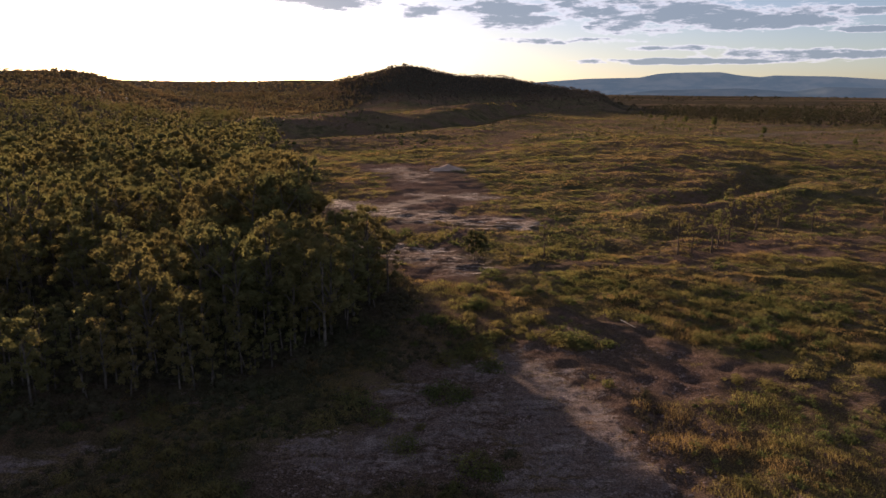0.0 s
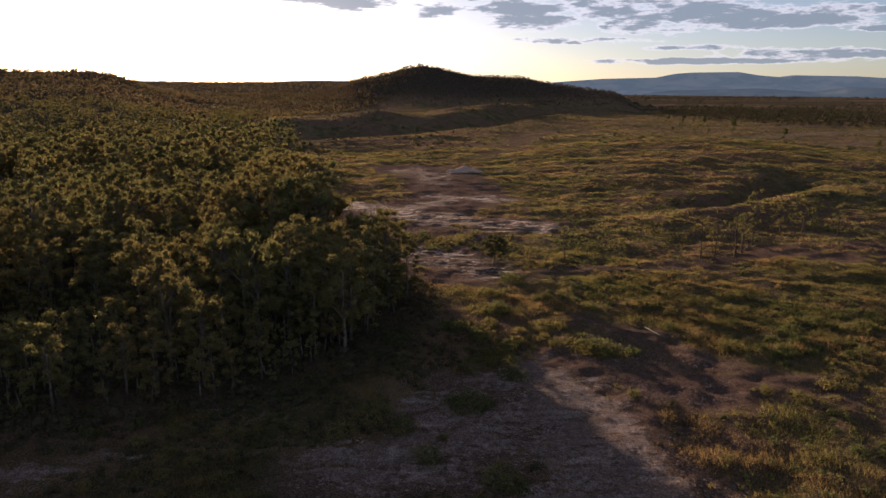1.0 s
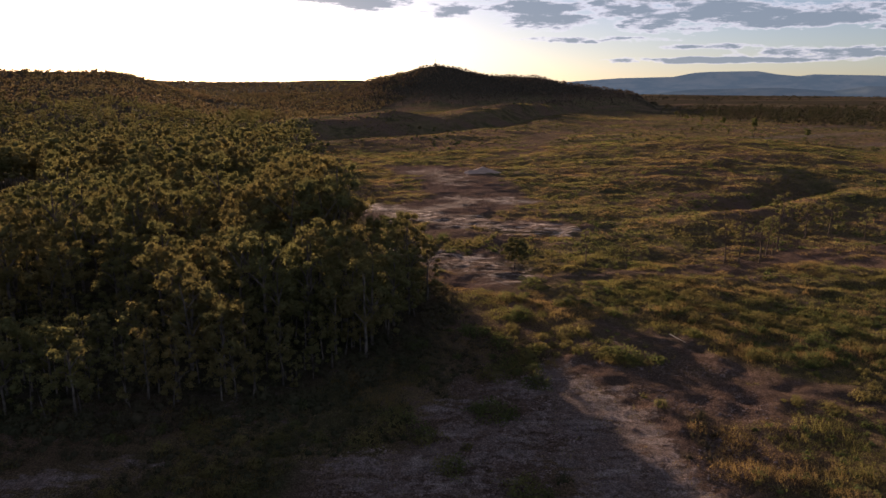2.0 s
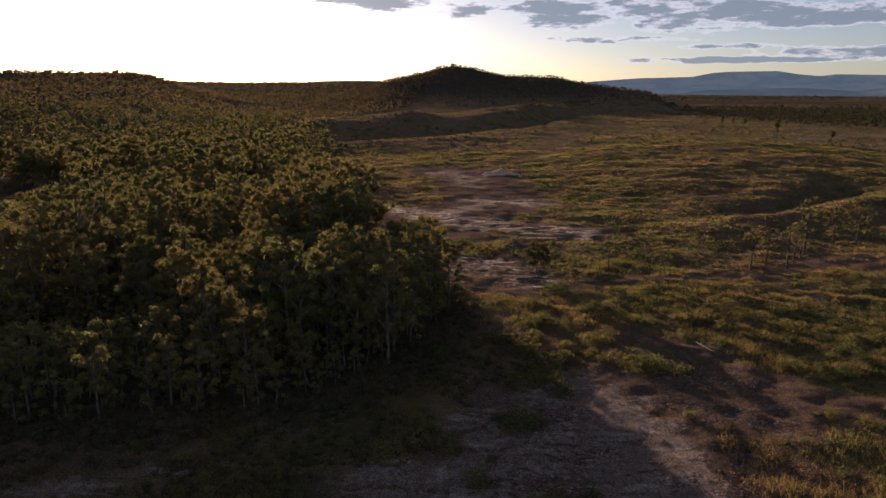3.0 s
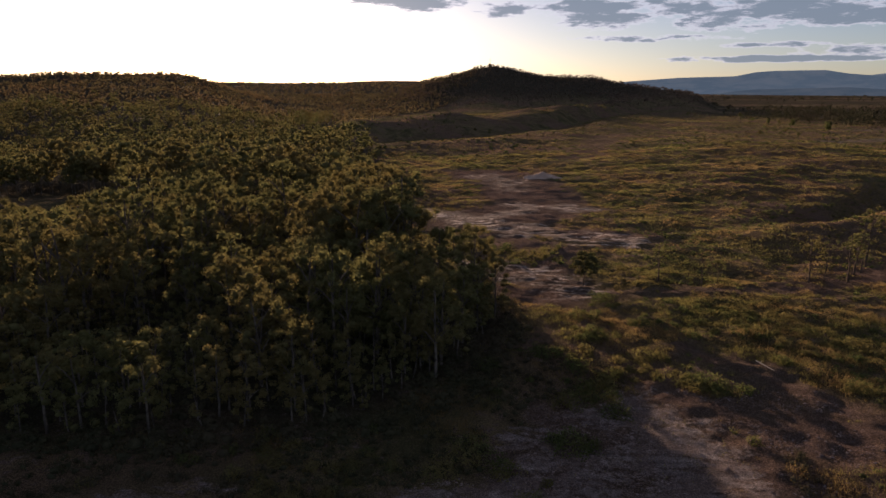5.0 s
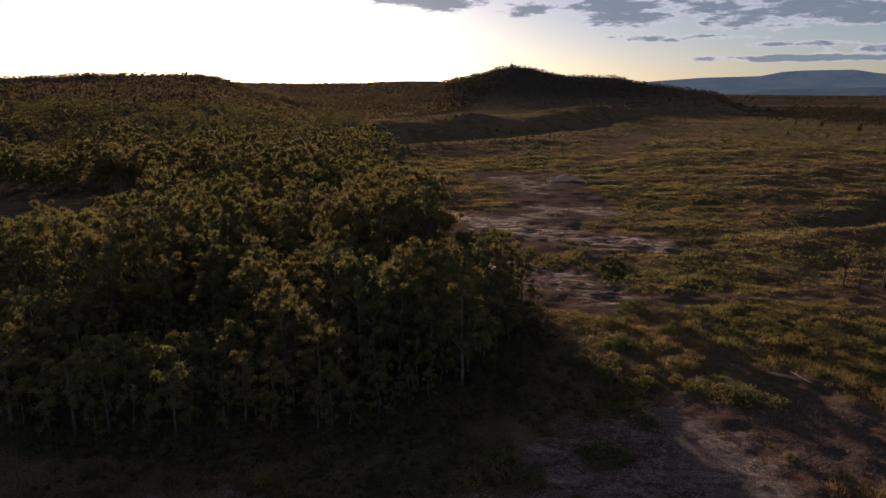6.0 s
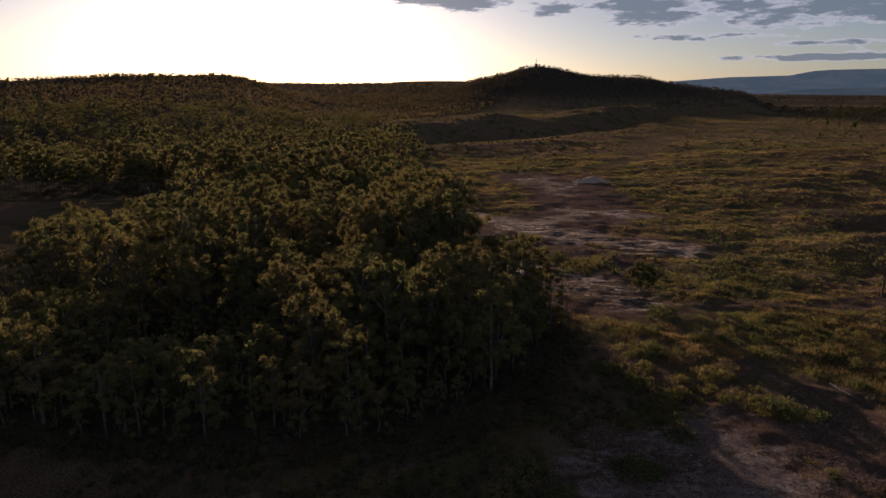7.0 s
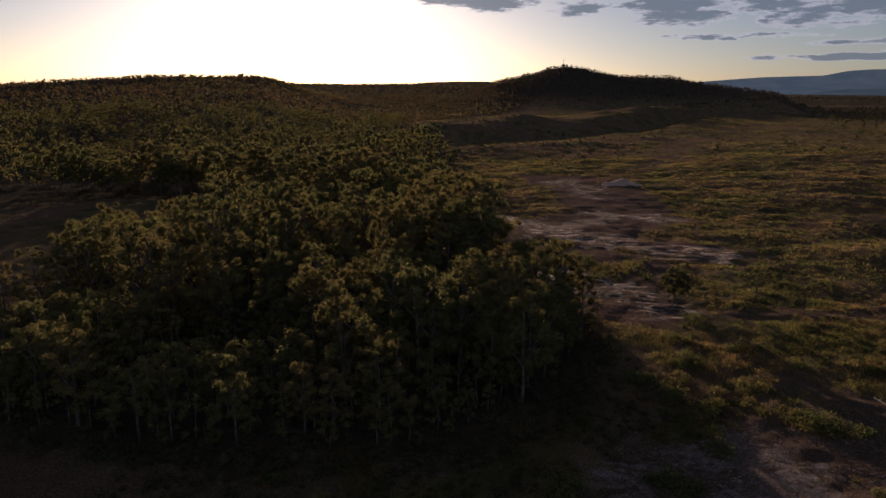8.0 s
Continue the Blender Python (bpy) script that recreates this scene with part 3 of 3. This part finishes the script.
def far_trees(name, label, x, y, rng, tall, puffs, per, size, stems=True, foliage=None, low=0.42, broad=0.25, shape=EIGHT, clump=0.36, inner=0.62):
    """Woods too far to count: crowns of leaf sprays, with stems, in one mesh."""
    n = len(x)
    z = height(x, y)
    t = tall * rng.uniform(0.6, 1.2, n) * (0.72 + 0.56 * step(0.3, 0.7, fbm(x, y, 16, 103, 2)))
    w = t * broad * rng.uniform(0.8, 1.25, n)
    q = rng.uniform(0, 1, (n, puffs))
    a = rng.uniform(0, math.tau, (n, puffs))
    d = np.sqrt(rng.uniform(0.05, 1, (n, puffs))) * w[:, None] * np.sin(np.pi * (0.2 + 0.7 * q)) ** 0.7
    c = np.stack([x[:, None] + np.cos(a) * d, y[:, None] + np.sin(a) * d, z[:, None] + t[:, None] * (low + (0.97 - low) * q)], -1)
    c = c.reshape(-1, 3)
    r = np.repeat(w * clump, puffs) * rng.uniform(0.65, 1.15, n * puffs)
    body = lumps(c, r[:, None] * np.array([1, 1, 0.75]) * inner, rng, shape)
    c, r = np.repeat(c, per, 0), np.repeat(r, per)[:, None]
    u = shell(rng, len(c), 0.35)
    v, f = leafy(body, cards(c + u * r * rng.uniform(0.75, 1.2, (len(c), 1)), rng.uniform(0.7, 1.3, len(c)) * size, u, rng, 0.6, 0.3))
    ob = tagged(new(name, mesh_from(name, v, f, foliage or GUM, True)), label, "woods", kind="stuff")
    if stems:
        b = np.stack([x, y, z - 0.4], -1)
        o = rng.normal(0, 0.3, (n, 2))
        tri = np.stack([b + (0.13, 0, 0), b + (-0.13, 0, 0), b + (0, 0.13, 0), b + np.stack([o[:, 0], o[:, 1], t * 0.85], -1)], 1).reshape(-1, 3)
        k = np.arange(n)[:, None] * 4
        faces = np.concatenate([k + np.array([0, 2, 3]), k + np.array([2, 1, 3]), k + np.array([1, 0, 3])])
        part("stems", mesh_from("stems", tri, faces, BARK), ob)
    return ob


far_trees("forest_depth", "dense olive gum forest behind its front rows", fx[rest], fy[rest], rng, 12.0, 16, 30, 0.2, broad=0.27, shape=TWENTY, clump=0.33)
ux, uy = scatter(-110, -2, 57, 125, 2.9, rng, lambda x, y: wooded(x, y) & wooded(x + 1.0, y) & ~(wooded(x, y - 30) & wooded(x + 30, y)) & in_view(x, y, hi=52))
far_trees("young_gums", "dark young gums filling the forest understorey", ux, uy, rng, 5.6, 8, 16, 0.15, True, GUM, 0.08, shape=TWENTY)
wx, wy = scatter(-620, 0, 190, 620, 7.0, rng, lambda x, y: wooded(x, y) & in_view(x, y) & (np.hypot(x, y) < 620) & (np.hypot(x, y) > 214) &
                 (fbm(x, y, 40, 81, 2) > 0.30))
far_trees("forest_beyond", "gum forest stretching away in evening haze", wx, wy, rng, 10.5, 8, 9, 0.36, broad=0.3)
wx, wy = scatter(-1500, 0, 300, 1500, 9.2, rng, lambda x, y: wooded(x, y) & in_view(x, y) & (np.hypot(x, y) >= 620) & (np.hypot(x, y) < 1500) & (fbm(x, y, 90, 83, 2) > 0.25))
far_trees("forest_far", "far wooded slopes of the low hill", wx, wy, rng, 4.0, 2, 5, 0.7, False, FAR_GUM, 0.08, 0.7, clump=0.7)
wx, wy = scatter(-260, 420, 1000, 1620, 9.0, rng, lambda x, y: rng.uniform(0, 1, x.shape) < step(3, 30, height(x, y)) * 0.95)
far_trees("hill_woods", "scrub woods covering the conical hill, leaf colour lifted for haze", wx, wy, rng, 4.5, 3, 4, 0.7, False, HAZED_GUM, 0.1, 0.7, clump=0.6)
wx, wy = scatter(-1900, -60, 900, 2500, 26.0, rng, lambda x, y: in_view(x, y, 5, 54) & (np.hypot(x, y) > 1000) & (np.hypot(x, y) < 2450) & (rng.uniform(0, 1, x.shape) < step(900, 1700, np.hypot(x, y))))
far_trees("ridge_woods", "hazy woods on the far low ridge", wx, wy, rng, 4.2, 3, 4, 1.0, False, FAR_GUM, 0.05, 1.1, clump=0.6)
def plain_wood(x, y):
    a = np.degrees(np.arctan2(-x, y))
    front = 1000 - 0.85 * x + 200 * (fbm(x, y, 150, 87, 2) - 0.5)
    thick = 0.98 * step(0.3, 0.42, fbm(x, y, 70, 89, 3)) * step(-15, -25, a) * (1 - 0.75 * step(950, 1500, np.hypot(x, y)))
    return in_view(x, y, -42, -15) & (y > front) & (rng.uniform(0, 1, x.shape) < thick)


wx, wy = scatter(150, 1050, 480, 1500, 11.0, rng, plain_wood)
far_trees("plain_woods", "dark band of woodland across the plain", wx, wy, rng, 10.5, 6, 4, 0.7, True, DARK_AND_SHADED, 0.15, 0.42)

wx, wy = scatter(350, 2200, 1100, 2900, 36.0, rng, lambda x, y: in_view(x, y, -42, -12) & (np.hypot(x, y) > 1400) & (np.hypot(x, y) < 3100) & (fbm(x * 0.4, y, 160, 97, 3) > 0.53))
far_trees("plain_scrub", "far bands of scrub across the plain below the range", wx, wy, rng, 5.0, 3, 1, 1.2, False, DARK_AND_SHADED, 0.1, 0.9, clump=0.6)

# open-grown trees: the round one by the clearing, the thin row on the bank, the scattered ones on the swell
ROUND_LEAF = leaf_material("dense_leaves", (0.07, 0.078, 0.038), (0.125, 0.125, 0.06), (0.12, 0.1, 0.05), 0.3, 0.4)
ROUND = [(10.2, 112.7, 6.2, 3.1)]
for x, y, tall, wide in ROUND:
    t = make_tree("round_tree", "small dense round-crowned tree beside bare soil", "tree", "", rng, tall, wide * 0.85, 60, 110, DARK_BARK, ROUND_LEAF, 0.36, 1.1, 0.9)
    t.matrix_basis = pose(x, y, float(height(x, y)))
thin = [make_tree("thin_tree", "thin sparse-crowned sapling with dark stem on grassy bank", "tree", "row of thin trees", rng, tall, wide, puffs, 44, DARK_BARK, GUM, bare, 0.95, 1.05)
        for tall, wide, puffs, bare in ((9.5, 2.0, 15, 0.4), (8.0, 1.8, 12, 0.42), (11.0, 2.0, 15, 0.45), (7.5, 3.0, 24, 0.35))]
thin.append(make_tree("paddock_tree", "lone dark tree on the open grassy rise", "tree", "scattered paddock trees", rng, 8.0, 1.8, 10, 60, DARK_BARK, SCRUB, 0.35, 2.4, 2.1))
THIN = [(50.0, 119.5, 0, 0.95), (53.3, 120.9, 1, 1.0), (57.2, 120.9, 0, 1.0), (60.6, 125.6, 1, 1.05), (65.8, 131.8, 2, 1.1), (63.0, 128.0, 1, 0.8),
        (76.8, 142.2, 3, 1.1), (83.4, 144.8, 3, 1.05), (90.8, 143.6, 1, 1.0), (114.8, 154.0, 0, 1.1), (23.7, 117.2, 0, 0.8), (28.2, 115.1, 3, 0.6),
        (30.5, 115.1, 1, 0.85), (34.0, 118.0, 3, 0.55), (17.0, 115.0, 3, 0.5),
        (217, 539, 4, 1.5), (174, 386, 4, 1.4), (172, 325, 4, 0.95), (208, 307, 4, 0.85), (235, 631, 4, 1.2), (261, 777, 4, 1.3), (234, 670, 4, 1.2), (258, 663, 4, 0.9),
        (205, 520, 4, 0.9), (190, 460, 4, 0.7), (150, 420, 4, 0.7)]
used = set()
for x, y, k, s in THIN:
    m = pose(x, y, float(height(x, y)), 0, 0, rng.uniform(0, 360)) @ Matrix.Diagonal((s, s, s, 1))
    if k in used:
        copy_thing(thin[k], m).scale = (s, s, s)
    else:
        thin[k].matrix_basis = m
        used.add(k)


# ---- undergrowth ----
def blades(x, y, z, tall, per, wide, rng, spread=0.26):
    """Grass tufts: narrow bent blades, three corners each."""
    n = len(x) * per
    bx = np.repeat(x, per) + rng.normal(0, spread, n)
    by = np.repeat(y, per) + rng.normal(0, spread, n)
    bz = (height(bx, by) if spread > 0.5 else np.repeat(z, per)) - 0.05
    t = np.repeat(tall, per) * rng.uniform(0.55, 1.15, n)
    a = rng.uniform(0, math.tau, n)
    l = rng.uniform(0.2, 1.3, n) * t
    dx, dy = np.cos(a), np.sin(a)
    w = wide * rng.uniform(0.6, 1.3, n)
    v = np.stack([np.stack([bx - dy * w, by + dx * w, bz], -1), np.stack([bx + dy * w, by - dx * w, bz], -1), np.stack([bx + dx * l, by + dy * l, bz + t], -1)], 1)
    return v.reshape(-1, 3), np.arange(n * 3).reshape(n, 3)


def open_ground(x, y, floor=0.35, seed=51, size=9, along_x=1.0):
    n = 0.52 * fbm(x * along_x, y, size, seed, 3) + 0.48 * fbm(x, y, 2.6, seed + 5, 2)
    return ~wooded(x, y) & (n > floor + 0.5 * zone(x, y, BARE) + 0.28 * zone(x, y, RED)) & in_view(x, y, -41, 52)


gx, gy = scatter(-45, 105, 38, 128, 0.56, rng, lambda x, y: open_ground(x, y, 0.395 + 0.12 * (x < np.interp(y, [40, 60, 90], [12, 5, -6])), 51, 9))
grow = 0.35 * fbm(gx, gy, 11, 57, 2) + 0.65 * fbm(gx, gy, 2.8, 58, 2)
v, f = blades(gx, gy, height(gx, gy), 0.12 + 1.7 * np.clip(grow - 0.28, 0, 1) ** 1.3, 13, 0.03, rng)
tagged(new("grass", mesh_from("grass", v, f, GRASS)), "rank yellow-green tussock grass lit from behind", "grass", kind="stuff")
gx, gy = scatter(-14, 125, 41, 142, 0.75, rng, lambda x, y: (zone(x, y, RED) > 0.3) & (rng.uniform(0, 1, x.shape) < 0.55) & in_view(x, y))
v, f = blades(gx, gy, height(gx, gy), rng.uniform(0.06, 0.3, len(gx)) ** 1.2, 9, 0.035, rng)
tagged(new("grass", mesh_from("grass", v, f, STRAW)), "dead brown stubble on the reddish soil", "grass", kind="stuff")
gx, gy = scatter(-12, 26, 41, 72, 0.9, rng, lambda x, y: (zone(x, y, BARE) > 0.3) & (rng.uniform(0, 1, x.shape) < 0.35))
v, f = blades(gx, gy, height(gx, gy), rng.uniform(0.08, 0.28, len(gx)), 9, 0.03, rng)
tagged(new("grass", mesh_from("grass", v, f, GRASS)), "sparse stubble on the bare soil", "grass", kind="stuff")
gx, gy = scatter(-60, 260, 128, 330, 1.25, rng, lambda x, y: open_ground(x, y, 0.46, 53, 8, 0.7))
v, f = blades(gx, gy, height(gx, gy), 0.14 + 0.5 * fbm(gx, gy, 12, 59, 3), 11, 0.07, rng, 0.65)
tagged(new("grass", mesh_from("grass", v, f, GRASS)), "tussock grass across the wide open slope", "grass", kind="stuff")


gx, gy = scatter(-250, 520, 325, 950, 3.1, rng, lambda x, y: open_ground(x, y, 0.515, 55, 16, 0.6))
v, f = blades(gx, gy, height(gx, gy), 0.2 + 0.45 * fbm(gx, gy, 25, 61, 3), 7, 0.15, rng, 3.0)
tagged(new("grass", mesh_from("grass", v, f, GRASS)), "dry grass over the far rises", "grass", kind="stuff")


def shrub_mesh(rng, wide, tall, n, size):
    u = shell(rng, n, 0.5)
    u[:, 2] = np.abs(u[:, 2])
    lump = 1 + 0.35 * np.sin(u[:, :1] * 5 + rng.uniform(0, 6)) * np.cos(u[:, 1:2] * 4 + rng.uniform(0, 6))
    p = u * np.array([wide, wide, tall]) * rng.uniform(0.55, 1.0, (n, 1)) * lump
    return cards(p, rng.uniform(0.7, 1.3, n) * size, u, rng)


def make_shrub(rng, wide, tall, n, size):
    root = tagged(new("shrub"), "low leafy green shrub among tussock grass", "shrub", "low shrubs")
    part("foliage", mesh_from("foliage", *shrub_mesh(rng, wide, tall, n, size), SHRUB), root)
    ends = [rng.normal(0, 0.3 * wide, 2) for k in range(3)]
    # three stems
    tubes = [tube([(0, 0, -0.2), (e[0] * 0.5, e[1] * 0.5, tall * 0.4), (e[0], e[1], tall * 0.8)], [0.04, 0.03, 0.012], 4) for e in ends]
    for s in tubes:
        part("stem", mesh_from("stem", *s, DARK_BARK, True), root)
    return root


bushes = [make_shrub(rng, w, t, n, 0.085) for w, t, n in ((1.0, 0.7, 420), (0.7, 0.5, 260), (1.5, 0.9, 760), (0.9, 1.0, 420), (1.9, 1.1, 1000))]
sx, sy = scatter(-40, 75, 40, 112, 2.2, rng, lambda x, y: open_ground(x, y, 0.53, 63, 11))
order = np.argsort(np.hypot(sx, sy))
used = set()
for i in order[:290]:
    k = int(rng.integers(0, 5)) if rng.uniform() > 0.5 else int(rng.integers(0, 2))
    s = rng.uniform(0.7, 1.25)
    m = pose(sx[i], sy[i], float(height(sx[i], sy[i])) - 0.05, 0, 0, rng.uniform(0, 360)) @ Matrix.Diagonal((s, s, s, 1))
    if k in used:
        copy_thing(bushes[k], m).scale = (s, s, s)
    else:
        bushes[k].matrix_basis = m
        used.add(k)


BIG = [(3.0, 60.6, 1.3, 4), (4.6, 59.8, 0.9, 2), (1.6, 61.6, 0.9, 2), (20.4, 75.0, 1.35, 4), (18.4, 75.4, 1.2, 4), (14.5, 76.4, 1.0, 0), (-1.0, 50.5, 1.0, 4), (4.7, 47.2, 1.2, 4), (6.3, 46.4, 1.0, 2), (-3.5, 55.5, 1.2, 2), (-6.5, 58.5, 1.3, 4), (0.4, 54.2, 0.7, 0), (-9.0, 55.0, 1.1, 4), (8.4, 67.5, 1.1, 4), (4.0, 69.5, 1.2, 4), (6.0, 73.0, 1.2, 2), (20.5, 62.5, 0.9, 3), (8.6, 71.5, 0.9, 2)]
for x, y, s, k in BIG:
    copy_thing(bushes[k], pose(x, y, float(height(x, y)) - 0.05, 0, 0, 40 * x) @ Matrix.Diagonal((s, s, s, 1))).scale = (s, s, s)


def shrub_field(name, label, x, y, rng, wide, per, size, leaf=None, tall=0.7, shape=TWENTY):
    n = len(x)
    w = wide * rng.uniform(0.5, 1.5, n)
    c = np.stack([x, y, height(x, y)], -1)
    form = np.stack([w, w * rng.uniform(0.7, 1.2, n), w * tall * rng.uniform(0.7, 1.2, n)], -1)
    body = lumps(c, form * (0.42 if per > 4 else 0.85), rng, shape, 0.32)
    u = shell(rng, n * per, 0.5)
    u[:, 2] = np.abs(u[:, 2])
    p = np.repeat(c, per, 0) + u * np.repeat(form, per, 0) * rng.uniform(0.55, 1.2, (n * per, 1))
    v, f = leafy(body, cards(p, rng.uniform(0.7, 1.3, n * per) * size, u, rng))
    tagged(new(name, mesh_from(name, v, f, leaf or SHRUB, True)), label, "scrub", kind="stuff")


bx, by = scatter(-60, 250, 112, 345, 2.5, rng, lambda x, y: open_ground(x, y, 0.465, 67, 9, 0.8))
shrub_field("scrub", "low green scrub over the open slope", bx, by, rng, 0.95, 26, 0.15, SCRUB, 0.55)
bx, by = scatter(-250, 520, 320, 1050, 6.5, rng, lambda x, y: open_ground(x, y, 0.49, 69, 18, 0.7) & (height(x, y) < 30))
shrub_field("scrub", "far low scrub dotted over the rises", bx, by, rng, 1.2, 2, 0.36, SCRUB, 0.6, EIGHT)
# The forest's shade is put into the leaf colour of this scrub.
bx, by = scatter(-45, 24, 41, 92, 1.25, rng, lambda x, y: open_ground(x, y, 0.41, 73, 7) & (x < 90 - y))
shrub_field("scrub", "soft low scrub, the forest's evening shade put into its leaf colour", bx, by, rng, 0.62, 64, 0.085, DARK_AND_SHADED, 0.95)
bx, by = scatter(20, 90, 41, 112, 1.9, rng, lambda x, y: open_ground(x, y, 0.46, 75, 8))
shrub_field("scrub", "yellowish low forbs and herbs between tussocks", bx, by, rng, 0.55, 70, 0.065, None, 0.8)
# Darker leaves here stand for the shade at the forest's foot.
bx, by = scatter(-60, 0, 48, 130, 1.7, rng, lambda x, y: ~wooded(x, y) & wooded(x - 3.5, y + 3.5) & in_view(x, y, hi=52) & (fbm(x, y, 5, 93, 2) > 0.36))
shrub_field("scrub", "scrub along the forest's foot, leaf colour darkened for shade", bx, by, rng, 1.2, 110, 0.12, DARK_AND_SHADED, 0.95)
bx, by = scatter(-9, 9, 127, 142, 1.7, rng, lambda x, y: fbm(x, y, 4, 111, 2) > 0.42)
shrub_field("scrub", "dark leafy scrub between the scoured patches", bx, by, rng, 1.2, 60, 0.13, SHRUB, 0.75)
# Undergrowth colour is darkened for the shade below the crowns.
bx, by = scatter(-110, 0, 55, 120, 2.2, rng, lambda x, y: wooded(x, y) & in_view(x, y, hi=52))
shrub_field("undergrowth", "undergrowth beneath the forest gums, leaf colour darkened for shade", bx, by, rng, 1.3, 60, 0.16, DARK_AND_SHADED)


def build_clods(rng):
    """Crumbs and ripples of dry soil, six-sided low lumps, each a little uneven."""
    x, y = scatter(-12, 33, 41, 75, 0.36, rng, lambda x, y: (zone(x, y, BARE + RED) > 0.3) & (fbm(x * 0.6, y, 3.0, 95, 3) > 0.43) & (rng.uniform(0, 1, x.shape) < 0.6))
    n = len(x)
    z, w = height(x, y), rng.uniform(0.04, 0.16, n)
    a = np.arange(6) / 6 * math.tau + rng.uniform(0, 1, (n, 1))
    w6 = w[:, None] * rng.uniform(0.7, 1.3, (n, 6))
    ring = np.stack([x[:, None] + np.cos(a) * w6 * 1.7, y[:, None] + np.sin(a) * w6, np.repeat(z[:, None] - 0.06, 6, 1)], -1)
    tip = np.stack([x + rng.normal(0, 0.03, n), y + rng.normal(0, 0.03, n), z + w * rng.uniform(0.35, 0.8, n)], -1)[:, None]
    verts = np.concatenate([ring, tip], 1).reshape(-1, 3)
    k = np.arange(6)
    fan = np.stack([k, (k + 1) % 6, np.full(6, 6)], -1)
    faces = (np.arange(n)[:, None, None] * 7 + fan[None]).reshape(-1, 3)
    tagged(new("soil_clods", mesh_from("soil_clods", verts, faces, CLOD)), "crumbs of dry grey-brown soil on the scoured patch", "soil", kind="stuff")


CLOD = solid_material("dry_clods", (0.10, 0.078, 0.074), (0.20, 0.16, 0.152), 0.8)
build_clods(rng)


# ---- single things ----
def build_log():
    root = tagged(new("fallen_log"), "bleached fallen branch lying on bare soil", "log")
    part("stick", mesh_from("stick", *tube([(-0.65, 1.6, 0.3), (-0.05, 0.3, 0.22), (0.75, -1.6, 0.16)], [0.08, 0.09, 0.05], 6), DEAD, True), root)
    part("twig", mesh_from("twig", *tube([(-0.3, 0.55, 0.22), (-0.2, 0.9, 0.4), (0.1, 1.2, 0.5)], [0.04, 0.03, 0.015], 5), DEAD, True), root)
    root.scale = (0.85, 0.85, 0.85)
    root.location = (28.6, 81.8, max(float(height(28.9 + dx, 81.6 - dx)) for dx in (-1.0, 0.0, 1.0)))


build_log()


def build_mound():
    x, y = np.meshgrid(np.linspace(-1, 1, 40), np.linspace(-1, 1, 40))
    r = np.hypot(x, y) * (1 + 0.3 * (fbm(x * 10, y * 10, 6, 3, 2) - 0.5))
    z = 2.3 * np.clip(1 - r, 0, 1) ** 1.1 + 1.6 * (fbm(x * 10, y * 10, 3.6, 7, 3) - 0.5) * (r < 0.9) - 0.4
    i, j = np.meshgrid(np.arange(39), np.arange(39), indexing="ij")
    q = np.stack([i * 40 + j, i * 40 + j + 1, (i + 1) * 40 + j + 1, (i + 1) * 40 + j], -1).reshape(-1, 4)
    ob = new("soil_mound", mesh_from("soil_mound", np.stack([x * 8.0, y * 5.5, z], -1).reshape(-1, 3), q, SPOIL, True))
    tagged(ob, "heap of pale spoil on the bare clearing", "mound")
    ob.matrix_basis = pose(11.0, 247, float(height(11.0, 247)))


build_mound()


def build_mast():
    root = tagged(new("radio_mast"), "small steel mast on the wooded hilltop", "mast")
    part("pole", mesh_from("pole", *tube([(0, 0, -1), (0, 0, 8), (0, 0, 17)], [0.5, 0.4, 0.25], 8), STEEL), root)
    part("antenna", mesh_from("antenna", *tube([(-1.2, 0, 14.5), (0, 0, 14.7), (1.2, 0, 14.5)], [0.2, 0.25, 0.2], 6), STEEL), root)
    a = math.radians(1.3)
    x, y = -math.sin(a) * 1500, math.cos(a) * 1500
    root.matrix_basis = pose(x, y, float(height(x, y)))


build_mast()
